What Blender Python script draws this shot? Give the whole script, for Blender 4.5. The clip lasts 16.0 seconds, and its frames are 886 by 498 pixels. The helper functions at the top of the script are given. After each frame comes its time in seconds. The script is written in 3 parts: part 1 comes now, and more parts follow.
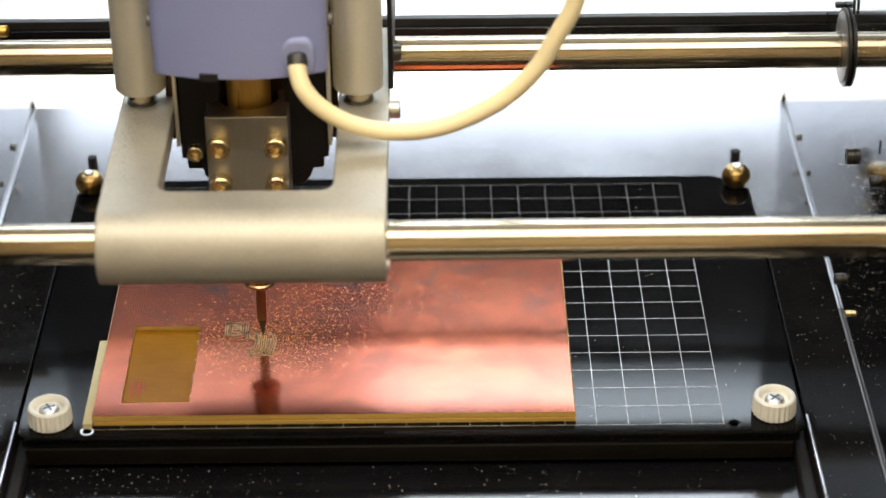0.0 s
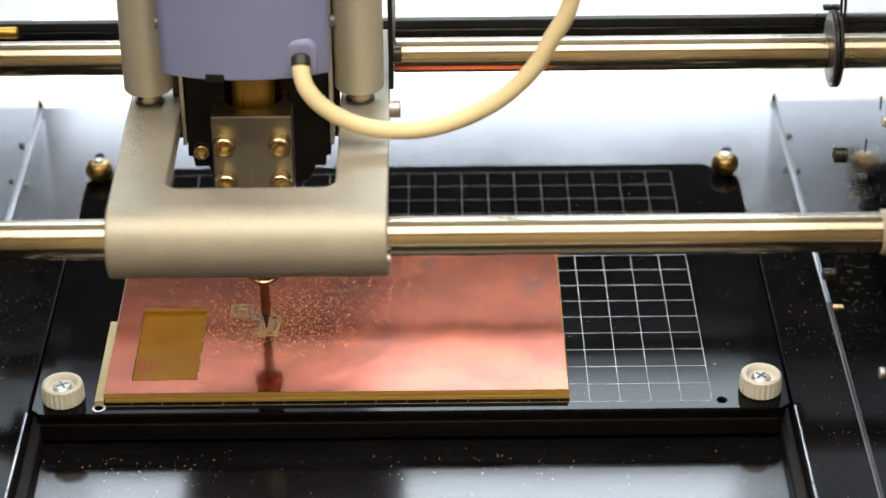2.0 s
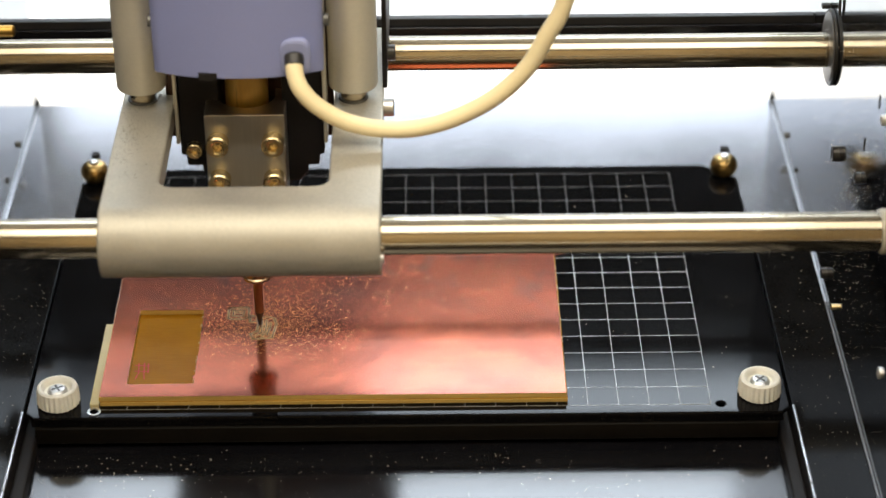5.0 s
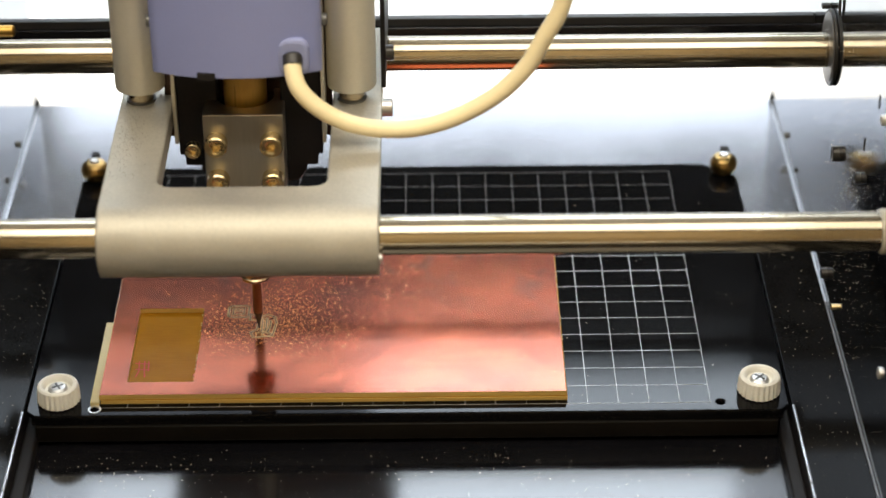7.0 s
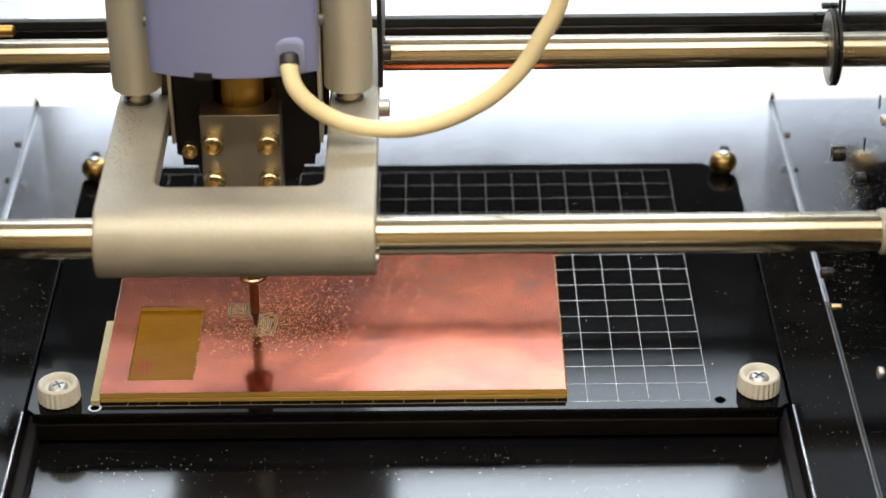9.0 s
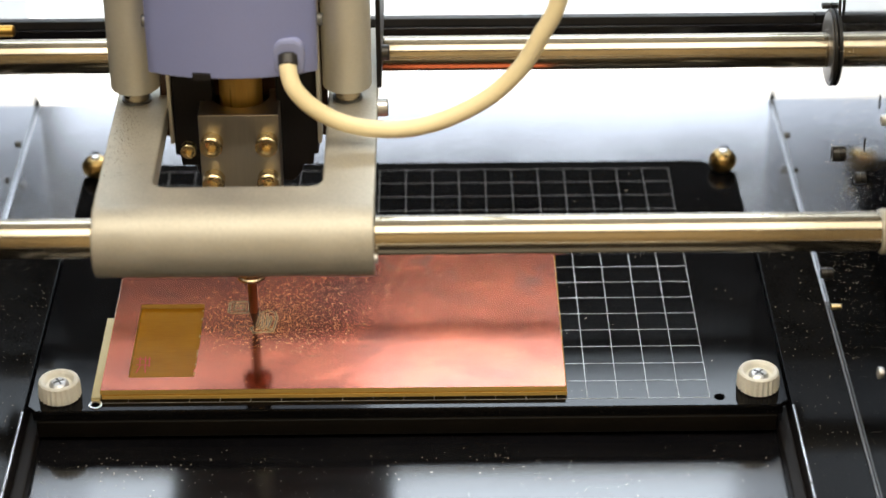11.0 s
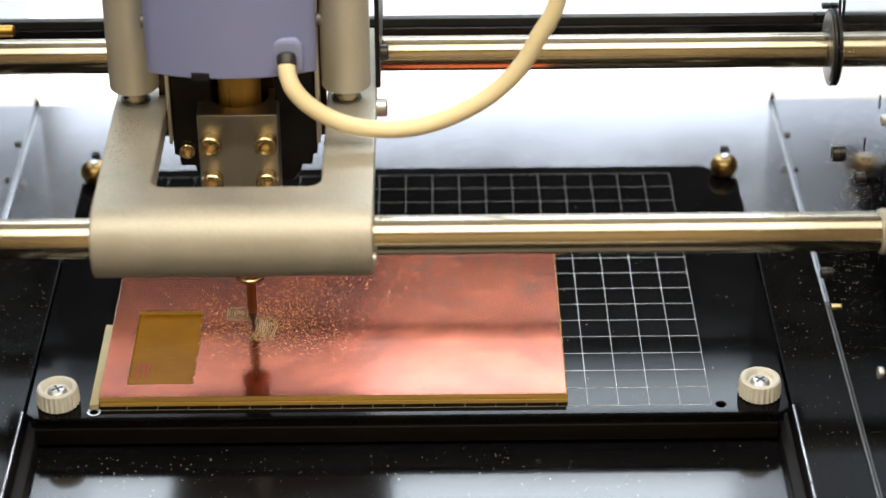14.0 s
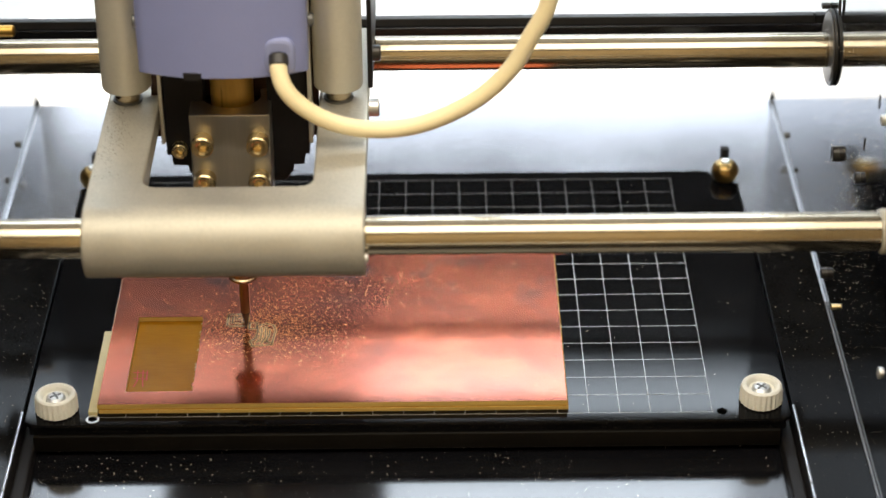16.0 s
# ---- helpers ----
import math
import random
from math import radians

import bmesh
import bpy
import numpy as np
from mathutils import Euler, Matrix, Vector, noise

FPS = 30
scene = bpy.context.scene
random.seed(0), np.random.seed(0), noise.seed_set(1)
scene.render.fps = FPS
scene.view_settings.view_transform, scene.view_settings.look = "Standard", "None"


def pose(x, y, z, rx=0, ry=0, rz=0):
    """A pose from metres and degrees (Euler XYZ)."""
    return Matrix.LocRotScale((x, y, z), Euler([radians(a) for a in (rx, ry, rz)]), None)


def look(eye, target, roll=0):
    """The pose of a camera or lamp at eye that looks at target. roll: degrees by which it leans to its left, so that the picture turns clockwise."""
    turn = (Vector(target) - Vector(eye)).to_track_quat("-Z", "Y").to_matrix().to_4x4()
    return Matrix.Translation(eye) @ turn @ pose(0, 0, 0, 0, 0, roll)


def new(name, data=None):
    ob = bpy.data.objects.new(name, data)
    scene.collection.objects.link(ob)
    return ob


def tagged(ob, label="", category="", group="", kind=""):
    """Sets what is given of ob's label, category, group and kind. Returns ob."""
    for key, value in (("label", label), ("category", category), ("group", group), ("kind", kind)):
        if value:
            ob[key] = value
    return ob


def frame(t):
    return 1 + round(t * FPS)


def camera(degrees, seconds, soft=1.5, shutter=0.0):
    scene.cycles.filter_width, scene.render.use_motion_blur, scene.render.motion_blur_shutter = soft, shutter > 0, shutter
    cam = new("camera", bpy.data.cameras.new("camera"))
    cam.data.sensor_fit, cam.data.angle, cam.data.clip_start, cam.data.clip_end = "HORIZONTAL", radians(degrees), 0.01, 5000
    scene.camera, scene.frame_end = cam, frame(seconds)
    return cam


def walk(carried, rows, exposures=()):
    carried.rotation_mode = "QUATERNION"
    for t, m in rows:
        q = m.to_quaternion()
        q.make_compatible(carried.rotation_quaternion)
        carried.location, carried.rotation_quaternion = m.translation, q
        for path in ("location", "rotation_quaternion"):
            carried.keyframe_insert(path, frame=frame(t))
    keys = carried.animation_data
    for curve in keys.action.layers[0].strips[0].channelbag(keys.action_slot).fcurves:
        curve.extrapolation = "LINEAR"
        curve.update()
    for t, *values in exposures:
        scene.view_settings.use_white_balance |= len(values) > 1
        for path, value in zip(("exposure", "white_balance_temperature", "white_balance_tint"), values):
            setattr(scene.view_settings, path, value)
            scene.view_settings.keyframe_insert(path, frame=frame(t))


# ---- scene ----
cam = camera(21.77, 16.0)
cam.data.dof.use_dof = True
cam.data.dof.focus_distance = 0.765
cam.data.dof.aperture_fstop = 11.5


def view(x, y, z, yaw, pitch, roll):
    """Camera pose from metres and degrees: yaw from +y, pitch up, roll."""
    a, b = radians(yaw), radians(pitch)
    return look((x, y, z), (x - math.sin(a) * math.cos(b), y + math.cos(a) * math.cos(b), z + math.sin(b)), roll)


walk(cam, [
    (0, view(0.011, -0.5936, 0.4311, -0.0948, -31.925, -0.5159)),
    (0.5, view(0.0114, -0.6016, 0.4359, -0.075, -31.9277, -0.521)),
    (1, view(0.0103, -0.6072, 0.4399, -0.1486, -32.0023, -0.4942)),
    (1.5, view(0.0101, -0.6083, 0.4402, -0.1727, -32.0365, -0.4242)),
    (2, view(0.0104, -0.6126, 0.4418, -0.1798, -31.9615, -0.4605)),
    (2.5, view(0.0107, -0.6129, 0.4424, -0.1898, -32.0292, -0.5093)),
    (3, view(0.0105, -0.6114, 0.4415, -0.2364, -32.0469, -0.4501)),
    (3.5, view(0.0105, -0.6105, 0.4407, -0.2675, -32.0407, -0.4189)),
    (4, view(0.0107, -0.6101, 0.4407, -0.248, -32.0372, -0.4144)),
    (5, view(0.0103, -0.6103, 0.4409, -0.2684, -32.0203, -0.3927)),
    (16, view(0.0103, -0.6103, 0.4409, -0.2684, -32.0203, -0.3927)),
], exposures=[(0, 0.14), (0.5, 0.07), (1, 0.02), (2, 0.0), (14, 0.0), (15, 0.04), (16, 0.06)])

# ---- world, windows and light ----
world = bpy.data.worlds.new("sky")
scene.world = world
world.use_nodes = True
wn = world.node_tree
sky = wn.nodes.new("ShaderNodeTexSky")
sky.sky_type = "NISHITA"
sky.sun_disc = False
sky.sun_elevation, sky.sun_rotation = radians(55), 0.0
wn.links.new(sky.outputs[0], wn.nodes["Background"].inputs[0])
wn.nodes["Background"].inputs[1].default_value = 0.1


def window_light(name, x, z, w, h, watts, color):
    """Sky light that enters by a window's opening in the wall behind the machine."""
    d = bpy.data.lights.new(name, "AREA")
    d.shape, d.size, d.size_y, d.energy, d.color = "RECTANGLE", w, h, watts, color
    o = new(name, d)
    o.matrix_world = pose(x, 1.66, z, -90, 0, 0)
    return o


DAY = (0.79, 0.90, 1.0)
window_light("window_light", 0.005, 0.395, 0.87, 0.83, 3.6, (0.89, 0.95, 1.0))
# the sky in the upper window brightens upwards; its strips are added light, dimmed in the middle and raised east to
# shape the board's reflection
LIGHT_STRIPS = ((-0.9, -0.27, (0.3, 1.0, 2.6, 8.5, 8.0)), (-0.27, -0.07, (0.4, 1.0, 2.0, 4.5, 5.0)), (-0.07, 0.9, (2.8, 9.5, 14.0, 19.0, 8.5)))
LEVELS = (1.08, 1.11, 1.16, 1.24, 1.42, 1.83)
for x0, x1, levels in LIGHT_STRIPS:
    for z0, z1, k in zip(LEVELS, LEVELS[1:], levels):
        window_light("window_light", (x0 + x1) / 2, (z0 + z1) / 2, x1 - x0, z1 - z0, k * math.pi * (x1 - x0) * (z1 - z0), DAY)
d = bpy.data.lights.new("sun", "SUN")
d.energy, d.angle, d.color = 3.2, radians(0.5), (1.0, 0.96, 0.9)
new("sun", d).matrix_world = look((0, 3.0, 3.0 * math.tan(radians(55))), (0, 0, 0))
# added fill light, unseen: stands in for the warm room behind the camera
d = bpy.data.lights.new("front_fill_light", "AREA")
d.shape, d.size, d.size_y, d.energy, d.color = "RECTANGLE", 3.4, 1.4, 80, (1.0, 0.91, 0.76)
new("front_fill_light", d).matrix_world = pose(0.0, -0.80, 1.90)


# ---- materials ----
def node_mat(name):
    m = bpy.data.materials.new(name)
    m.use_nodes = True
    nt = m.node_tree
    return m, nt, nt.nodes["Principled BSDF"]


def ramp(nt, fac, stops):
    r = nt.nodes.new("ShaderNodeValToRGB")
    e = r.color_ramp.elements
    while len(e) < len(stops):
        e.new(0.5)
    for k, (p, c) in zip(e, stops):
        k.position, k.color = p, (*c, 1) if len(c) == 3 else c
    nt.links.new(fac, r.inputs[0])
    return r.outputs[0]


def coords(nt, scale=(1, 1, 1)):
    t = nt.nodes.new("ShaderNodeTexCoord")
    m = nt.nodes.new("ShaderNodeMapping")
    m.inputs["Scale"].default_value = scale
    nt.links.new(t.outputs["Object"], m.inputs[0])
    return m.outputs[0]


def noise_tex(nt, vec, scale, detail=4.0, rough=0.55):
    n = nt.nodes.new("ShaderNodeTexNoise")
    n.inputs["Scale"].default_value, n.inputs["Detail"].default_value, n.inputs["Roughness"].default_value = scale, detail, rough
    nt.links.new(vec, n.inputs["Vector"])
    return n.outputs["Fac"]


def mix(nt, fac, a, b):
    x = nt.nodes.new("ShaderNodeMix")
    x.data_type = "RGBA"
    for sock, v in ((x.inputs[0], fac), (x.inputs[6], a), (x.inputs[7], b)):
        if isinstance(v, (int, float)):
            sock.default_value = v
        elif isinstance(v, tuple):
            sock.default_value = (*v, 1)
        else:
            nt.links.new(v, sock)
    return x.outputs[2]


def bump(nt, bsdf, fac, strength, dist):
    b = nt.nodes.new("ShaderNodeBump")
    b.inputs["Strength"].default_value, b.inputs["Distance"].default_value = strength, dist
    nt.links.new(fac, b.inputs["Height"])
    nt.links.new(b.outputs[0], bsdf.inputs["Normal"])


def span(nt, fac, lo, hi):
    m = nt.nodes.new("ShaderNodeMapRange")
    m.inputs[3].default_value, m.inputs[4].default_value = lo, hi
    nt.links.new(fac, m.inputs[0])
    return m.outputs[0]


def surface(name, color, rough, metal=0.0, vary=0.15, grain=900, coarse=60, relief=0.0, dist=0.0001, stretch=(1, 1, 1), ior=1.5, rough_vary=0.3, dust=0.0):
    """A surface with two scales of colour variation, uneven gloss and fine relief."""
    m, nt, b = node_mat(name)
    v = coords(nt, stretch)
    fine, big = noise_tex(nt, v, grain, 3), noise_tex(nt, v, coarse, 5)
    dark = tuple(c * (1 - vary) for c in color)
    light = tuple(min(1, c * (1 + vary)) for c in color)
    c1 = ramp(nt, big, [(0.3, dark), (0.7, light)])
    c2 = ramp(nt, fine, [(0.3, dark), (0.7, light)])
    c = mix(nt, 0.45, c1, c2)
    if dust:
        speck = noise_tex(nt, coords(nt), 1700, 2, 0.6)
        patch = noise_tex(nt, coords(nt), 45, 4, 0.6)
        both = nt.nodes.new("ShaderNodeMath")
        both.operation = "MULTIPLY"
        nt.links.new(ramp(nt, speck, [(0.62, (0, 0, 0)), (0.74, (1, 1, 1))]), both.inputs[0])
        nt.links.new(ramp(nt, patch, [(0.40, (0, 0, 0)), (0.70, (dust, dust, dust))]), both.inputs[1])
        c = mix(nt, both.outputs[0], c, (0.30, 0.27, 0.22))
    nt.links.new(c, b.inputs["Base Color"])
    nt.links.new(span(nt, big, rough * (1 - rough_vary), rough * (1 + rough_vary)), b.inputs["Roughness"])
    b.inputs["Metallic"].default_value = metal
    b.inputs["IOR"].default_value = ior
    if relief:
        bump(nt, b, fine, relief, dist)
    return m


def copper_sheet():
    m, nt, b = node_mat("copper_clad")
    v = coords(nt)
    big, mid, fine = noise_tex(nt, v, 16, 4), noise_tex(nt, v, 55, 6, 0.6), noise_tex(nt, v, 1500, 2)
    big2 = noise_tex(nt, coords(nt, (0.6, 1, 1)), 38, 5, 0.6)
    c = ramp(nt, big, [(0.36, (0.20, 0.036, 0.010)), (0.5, (0.30, 0.058, 0.017)), (0.64, (0.40, 0.092, 0.032))])
    stain = ramp(nt, mid, [(0.36, (1, 1, 1)), (0.47, (0, 0, 0))])
    far = nt.nodes.new("ShaderNodeSeparateXYZ")
    nt.links.new(v, far.inputs[0])
    band = ramp(nt, far.outputs[1], [(0.045, (0, 0, 0)), (0.085, (1, 1, 1))])
    mult = nt.nodes.new("ShaderNodeMath")
    mult.operation = "MULTIPLY"
    nt.links.new(stain, mult.inputs[0])
    nt.links.new(band, mult.inputs[1])
    c = mix(nt, mult.outputs[0], c, (0.10, 0.042, 0.034))
    tarnish = ramp(nt, noise_tex(nt, coords(nt, (0.8, 1.3, 1)), 27, 6, 0.62), [(0.30, (0.7, 0.7, 0.7)), (0.46, (0, 0, 0))])
    c = mix(nt, tarnish, c, (0.16, 0.045, 0.024))
    nt.links.new(c, b.inputs["Base Color"])
    b.inputs["Metallic"].default_value = 0.9
    b.inputs["Coat Weight"].default_value, b.inputs["Coat Roughness"].default_value = 0.5, 0.13
    b.inputs["Coat IOR"].default_value = 1.55
    nt.links.new(span(nt, big2, 0.12, 0.17), b.inputs["Roughness"])
    wave = nt.nodes.new("ShaderNodeMath")
    wave.operation = "MULTIPLY_ADD"
    nt.links.new(noise_tex(nt, v, 30, 3, 0.5), wave.inputs[0])
    wave.inputs[1].default_value = 115.0
    nt.links.new(fine, wave.inputs[2])
    bump(nt, b, wave.outputs[0], 0.5, 0.0000026)
    return m


def glass_fibre():
    m, nt, b = node_mat("amber_laminate")
    v = coords(nt)
    big, weave = noise_tex(nt, v, 30, 4), noise_tex(nt, coords(nt, (1, 12, 1)), 160, 3)
    c = ramp(nt, big, [(0.3, (0.30, 0.13, 0.006)), (0.7, (0.42, 0.19, 0.012))])
    nt.links.new(mix(nt, 0.25, c, ramp(nt, weave, [(0.3, (0.26, 0.11, 0.005)), (0.7, (0.44, 0.21, 0.016))])), b.inputs["Base Color"])
    b.inputs["Roughness"].default_value = 0.16
    b.inputs["IOR"].default_value = 1.12
    bump(nt, b, weave, 0.1, 0.0001)
    return m


BLACK = surface("gloss_black_paint", (0.006, 0.006, 0.0075), 0.12, vary=0.4, coarse=25, grain=1200, relief=0.02, dist=0.00004, ior=1.66, dust=0.25)
WALL_METAL = surface("polished_wall_metal", (0.27, 0.272, 0.28), 0.09, metal=1.0, vary=0.1, coarse=20, grain=700, relief=0.02, dist=0.00003)
SEAM = surface("grey_seam", (0.50, 0.51, 0.53), 0.33, metal=0.88, vary=0.25)
POLISHED = surface("polished_dark_metal", (0.80, 0.81, 0.83), 0.13, metal=1.0, vary=0.08, coarse=20, grain=700, relief=0.02, dist=0.00003)
TABLE_BLACK = surface("satin_black_paint", (0.0035, 0.0035, 0.0042), 0.075, vary=0.4, coarse=40, grain=1500, relief=0.03, dist=0.00004, ior=1.22, dust=0.18)
SHOULDER_BLACK = surface("dusty_black_paint", (0.006, 0.0058, 0.0058), 0.09, vary=0.5, coarse=60, grain=1500, relief=0.03, dist=0.00004, ior=1.14, dust=0.14)
# dark metal with the copper's reddish reflection put into its colour
REFLECTED_BROWN = surface("reflected_brown_metal", (0.06, 0.03, 0.02), 0.3, metal=0.5, vary=0.3)
GRIT = surface("grey_grit", (0.06, 0.052, 0.042), 0.7, vary=0.4)
DULL_BLACK = surface("dull_black", (0.012, 0.0105, 0.0105), 0.5, vary=0.3, relief=0.1, ior=1.3)
UNDER_BLACK = surface("satin_dark_paint", (0.007, 0.0058, 0.0046), 0.4, vary=0.35, relief=0.05, ior=1.18)
RUBBER = surface("black_rubber", (0.02, 0.019, 0.018), 0.45, vary=0.3)
CAST = surface("cast_aluminium", (0.48, 0.455, 0.385), 0.54, metal=0.6, vary=0.16, grain=1100, coarse=60, relief=0.3, dist=0.0001)
TURNED = surface("turned_aluminium", (0.58, 0.55, 0.46), 0.5, metal=0.35, vary=0.06, grain=900, coarse=40, relief=0.1)
STEEL = surface("ground_steel", (0.45, 0.39, 0.29), 0.17, metal=1.0, vary=0.14, grain=700, coarse=30, stretch=(0.08, 1, 1), relief=0.03, dist=0.00003)
BLOCK_STEEL = surface("brushed_steel", (0.54, 0.52, 0.47), 0.36, metal=1.0, vary=0.1, grain=1300, coarse=60, stretch=(1, 1, 0.06), relief=0.12, dist=0.00004)
BOLT_BRASS = surface("yellow_zinc_bolt", (0.74, 0.60, 0.34), 0.28, metal=1.0, vary=0.15)
BRASS = surface("brass", (0.70, 0.43, 0.11), 0.32, metal=1.0, vary=0.15, stretch=(6, 6, 0.3))
SLEEVE = surface("spindle_brass", (0.60, 0.36, 0.08), 0.3, metal=0.45, vary=0.2, stretch=(6, 6, 0.3))
LILAC = surface("lilac_plastic", (0.24, 0.27, 0.50), 0.42, vary=0.05, grain=1800, coarse=30, relief=0.1, dist=0.00004)
LILAC_PALE = surface("pale_lilac_plastic", (0.27, 0.30, 0.50), 0.36, vary=0.04)
CREAM = surface("cream_nylon", (0.97, 0.95, 0.86), 0.42, vary=0.07, grain=900, relief=0.08)
CABLE = surface("cream_cable", (0.84, 0.72, 0.44), 0.42, vary=0.05, coarse=80)
SCREW_STEEL = surface("plated_screw", (0.72, 0.72, 0.70), 0.4, metal=1.0, vary=0.12)
BLACK_SCREW = surface("blackened_screw", (0.05, 0.048, 0.045), 0.3, metal=0.6, vary=0.3)
COPPER = copper_sheet()
AMBER = glass_fibre()
EDGE = surface("laminate_edge", (0.62, 0.41, 0.11), 0.5, vary=0.25, grain=2500, coarse=300, stretch=(0.1, 1, 4))
STRIP = surface("pale_laminate", (0.60, 0.52, 0.27), 0.45, vary=0.1)
GROOVE = surface("milled_laminate", (0.56, 0.35, 0.12), 0.6, vary=0.35, grain=3000)
GROOVE_DARK = surface("milled_shadow_edge", (0.035, 0.022, 0.010), 0.6, vary=0.35, grain=3000)
LINE = surface("pale_printed_line", (0.50, 0.495, 0.48), 0.36, metal=0.45, vary=0.3, grain=2500)
REAR_LINE = surface("darker_printed_line", (0.10, 0.092, 0.082), 0.45, vary=0.5, grain=1500, coarse=90)
RED_INK = surface("red_ink", (0.60, 0.02, 0.012), 0.5, vary=0.2)
CHIP = surface("copper_chip", (1.0, 0.40, 0.12), 0.5, metal=0.0, vary=0.12)
PALE_CHIP = surface("pale_dust", (0.66, 0.59, 0.48), 0.6, vary=0.4)
RECESS = surface("grey_recess", (0.20, 0.20, 0.19), 0.5, metal=0.8, vary=0.2)
TOOL = surface("carbide_tool", (0.34, 0.24, 0.17), 0.3, metal=1.0, vary=0.15)
TIP = surface("ground_tip", (0.10, 0.09, 0.085), 0.35, metal=0.9, vary=0.2)
NUT_BRASS = surface("aged_brass", (0.46, 0.31, 0.12), 0.3, metal=1.0, vary=0.2)
FLANGE_GREY = surface("grey_flange", (0.16, 0.16, 0.16), 0.4, metal=0.6, vary=0.15)
NOSE = surface("bronzed_nut", (0.58, 0.43, 0.27), 0.25, metal=1.0, vary=0.15)
DESK = surface("white_desk", (0.92, 0.93, 0.94), 0.5, vary=0.02)
PAPER = surface("pale_blue_paper", (0.70, 0.78, 0.86), 0.6, vary=0.03)
INK = surface("grey_print", (0.30, 0.32, 0.36), 0.6, vary=0.1)
WARM_WALL = surface("warm_wall_paint", (0.52, 0.40, 0.22), 0.7, vary=0.06, grain=60, coarse=2)
CEILING = surface("ceiling_paint", (0.55, 0.50, 0.42), 0.8, vary=0.04, grain=60, coarse=2)
FLOOR = surface("floor_boards", (0.25, 0.16, 0.09), 0.5, vary=0.25, grain=30, coarse=3, stretch=(1, 0.1, 1))
FRAME = surface("dark_window_frame", (0.03, 0.028, 0.025), 0.5, vary=0.2, grain=60, coarse=4)
# unseen wall set near black so the gap between the windows reflects dark
DARK_WALL = surface("near_black_wall", (0.022, 0.021, 0.02), 0.7, vary=0.1, grain=50, coarse=3)


# ---- mesh helpers ----
def finish(bm, name, material, smooth=20):
    me = bpy.data.meshes.new(name)
    bmesh.ops.recalc_face_normals(bm, faces=bm.faces)
    for f in bm.faces:
        f.smooth = smooth > 0
    if smooth > 0:
        lim = radians(smooth)
        for e in bm.edges:
            e.smooth = len(e.link_faces) == 2 and e.calc_face_angle(3.2) < lim
    bm.to_mesh(me)
    bm.free()
    for m in material if isinstance(material, (list, tuple)) else [material]:
        me.materials.append(m)
    return me


def part(name, bm, material, parent=None, label="", smooth=20):
    o = new(name, finish(bm, name, material, smooth))
    if parent:
        attach(o, parent)
    return tagged(o, label)


def attach(o, parent):
    o.parent = parent
    if parent.parent is None:
        o.matrix_parent_inverse = parent.matrix_basis.inverted()


def again(name, ob, parent, m=None):
    """Another object on the same mesh."""
    o = new(name, ob.data)
    attach(o, parent)
    if m:
        o.matrix_basis = m
    return o


def thing(name, label, category, group="", kind="", at=None):
    o = new(name)
    o.empty_display_size = 0.01
    if at:
        o.matrix_basis = at
    return tagged(o, label, category, group, kind)


def box(x0, x1, y0, y1, z0, z1, bevel=0.0, seg=2, bm=None):
    b = bmesh.new()
    bmesh.ops.create_cube(b, size=1, matrix=Matrix.Translation(((x0 + x1) / 2, (y0 + y1) / 2, (z0 + z1) / 2)) @ Matrix.Diagonal((x1 - x0, y1 - y0, z1 - z0, 1)))
    if bevel:
        bmesh.ops.bevel(b, geom=b.edges[:], offset=bevel, segments=seg, profile=0.5, affect="EDGES")
    return merge(bm, b)


def merge(bm, b):
    if bm is None:
        return b
    me = bpy.data.meshes.new("t")
    b.to_mesh(me)
    b.free()
    bm.from_mesh(me)
    bpy.data.meshes.remove(me)
    return bm


def lathe(profile, seg=32, m=None, bm=None, flute=0.0, flutes=0):
    """Turn (radius, height) pairs round z; flutes cut grooves into the outside."""
    b = bmesh.new()
    rings = []
    for r, z, *f in profile:
        ring = []
        for i in range(seg):
            a = 2 * math.pi * i / seg
            k = r
            if flutes and f:
                k = r - flute * (0.5 + 0.5 * math.cos(a * flutes))
            ring.append(b.verts.new((k * math.cos(a), k * math.sin(a), z)))
        rings.append(ring)
    for p, q in zip(rings, rings[1:]):
        for i in range(seg):
            b.faces.new((p[i], p[(i + 1) % seg], q[(i + 1) % seg], q[i]))
    b.faces.new(rings[0][::-1])
    b.faces.new(rings[-1])
    if m:
        bmesh.ops.transform(b, matrix=m, verts=b.verts)
    return merge(bm, b)


def rod(r, p, q, bevel=0.0005, seg=32, bm=None):
    p, q = Vector(p), Vector(q)
    m = Matrix.Translation(p) @ (q - p).to_track_quat("Z", "Y").to_matrix().to_4x4()
    d = (q - p).length
    return lathe([(r - bevel, 0), (r, bevel), (r, d - bevel), (r - bevel, d)], seg, m, bm)


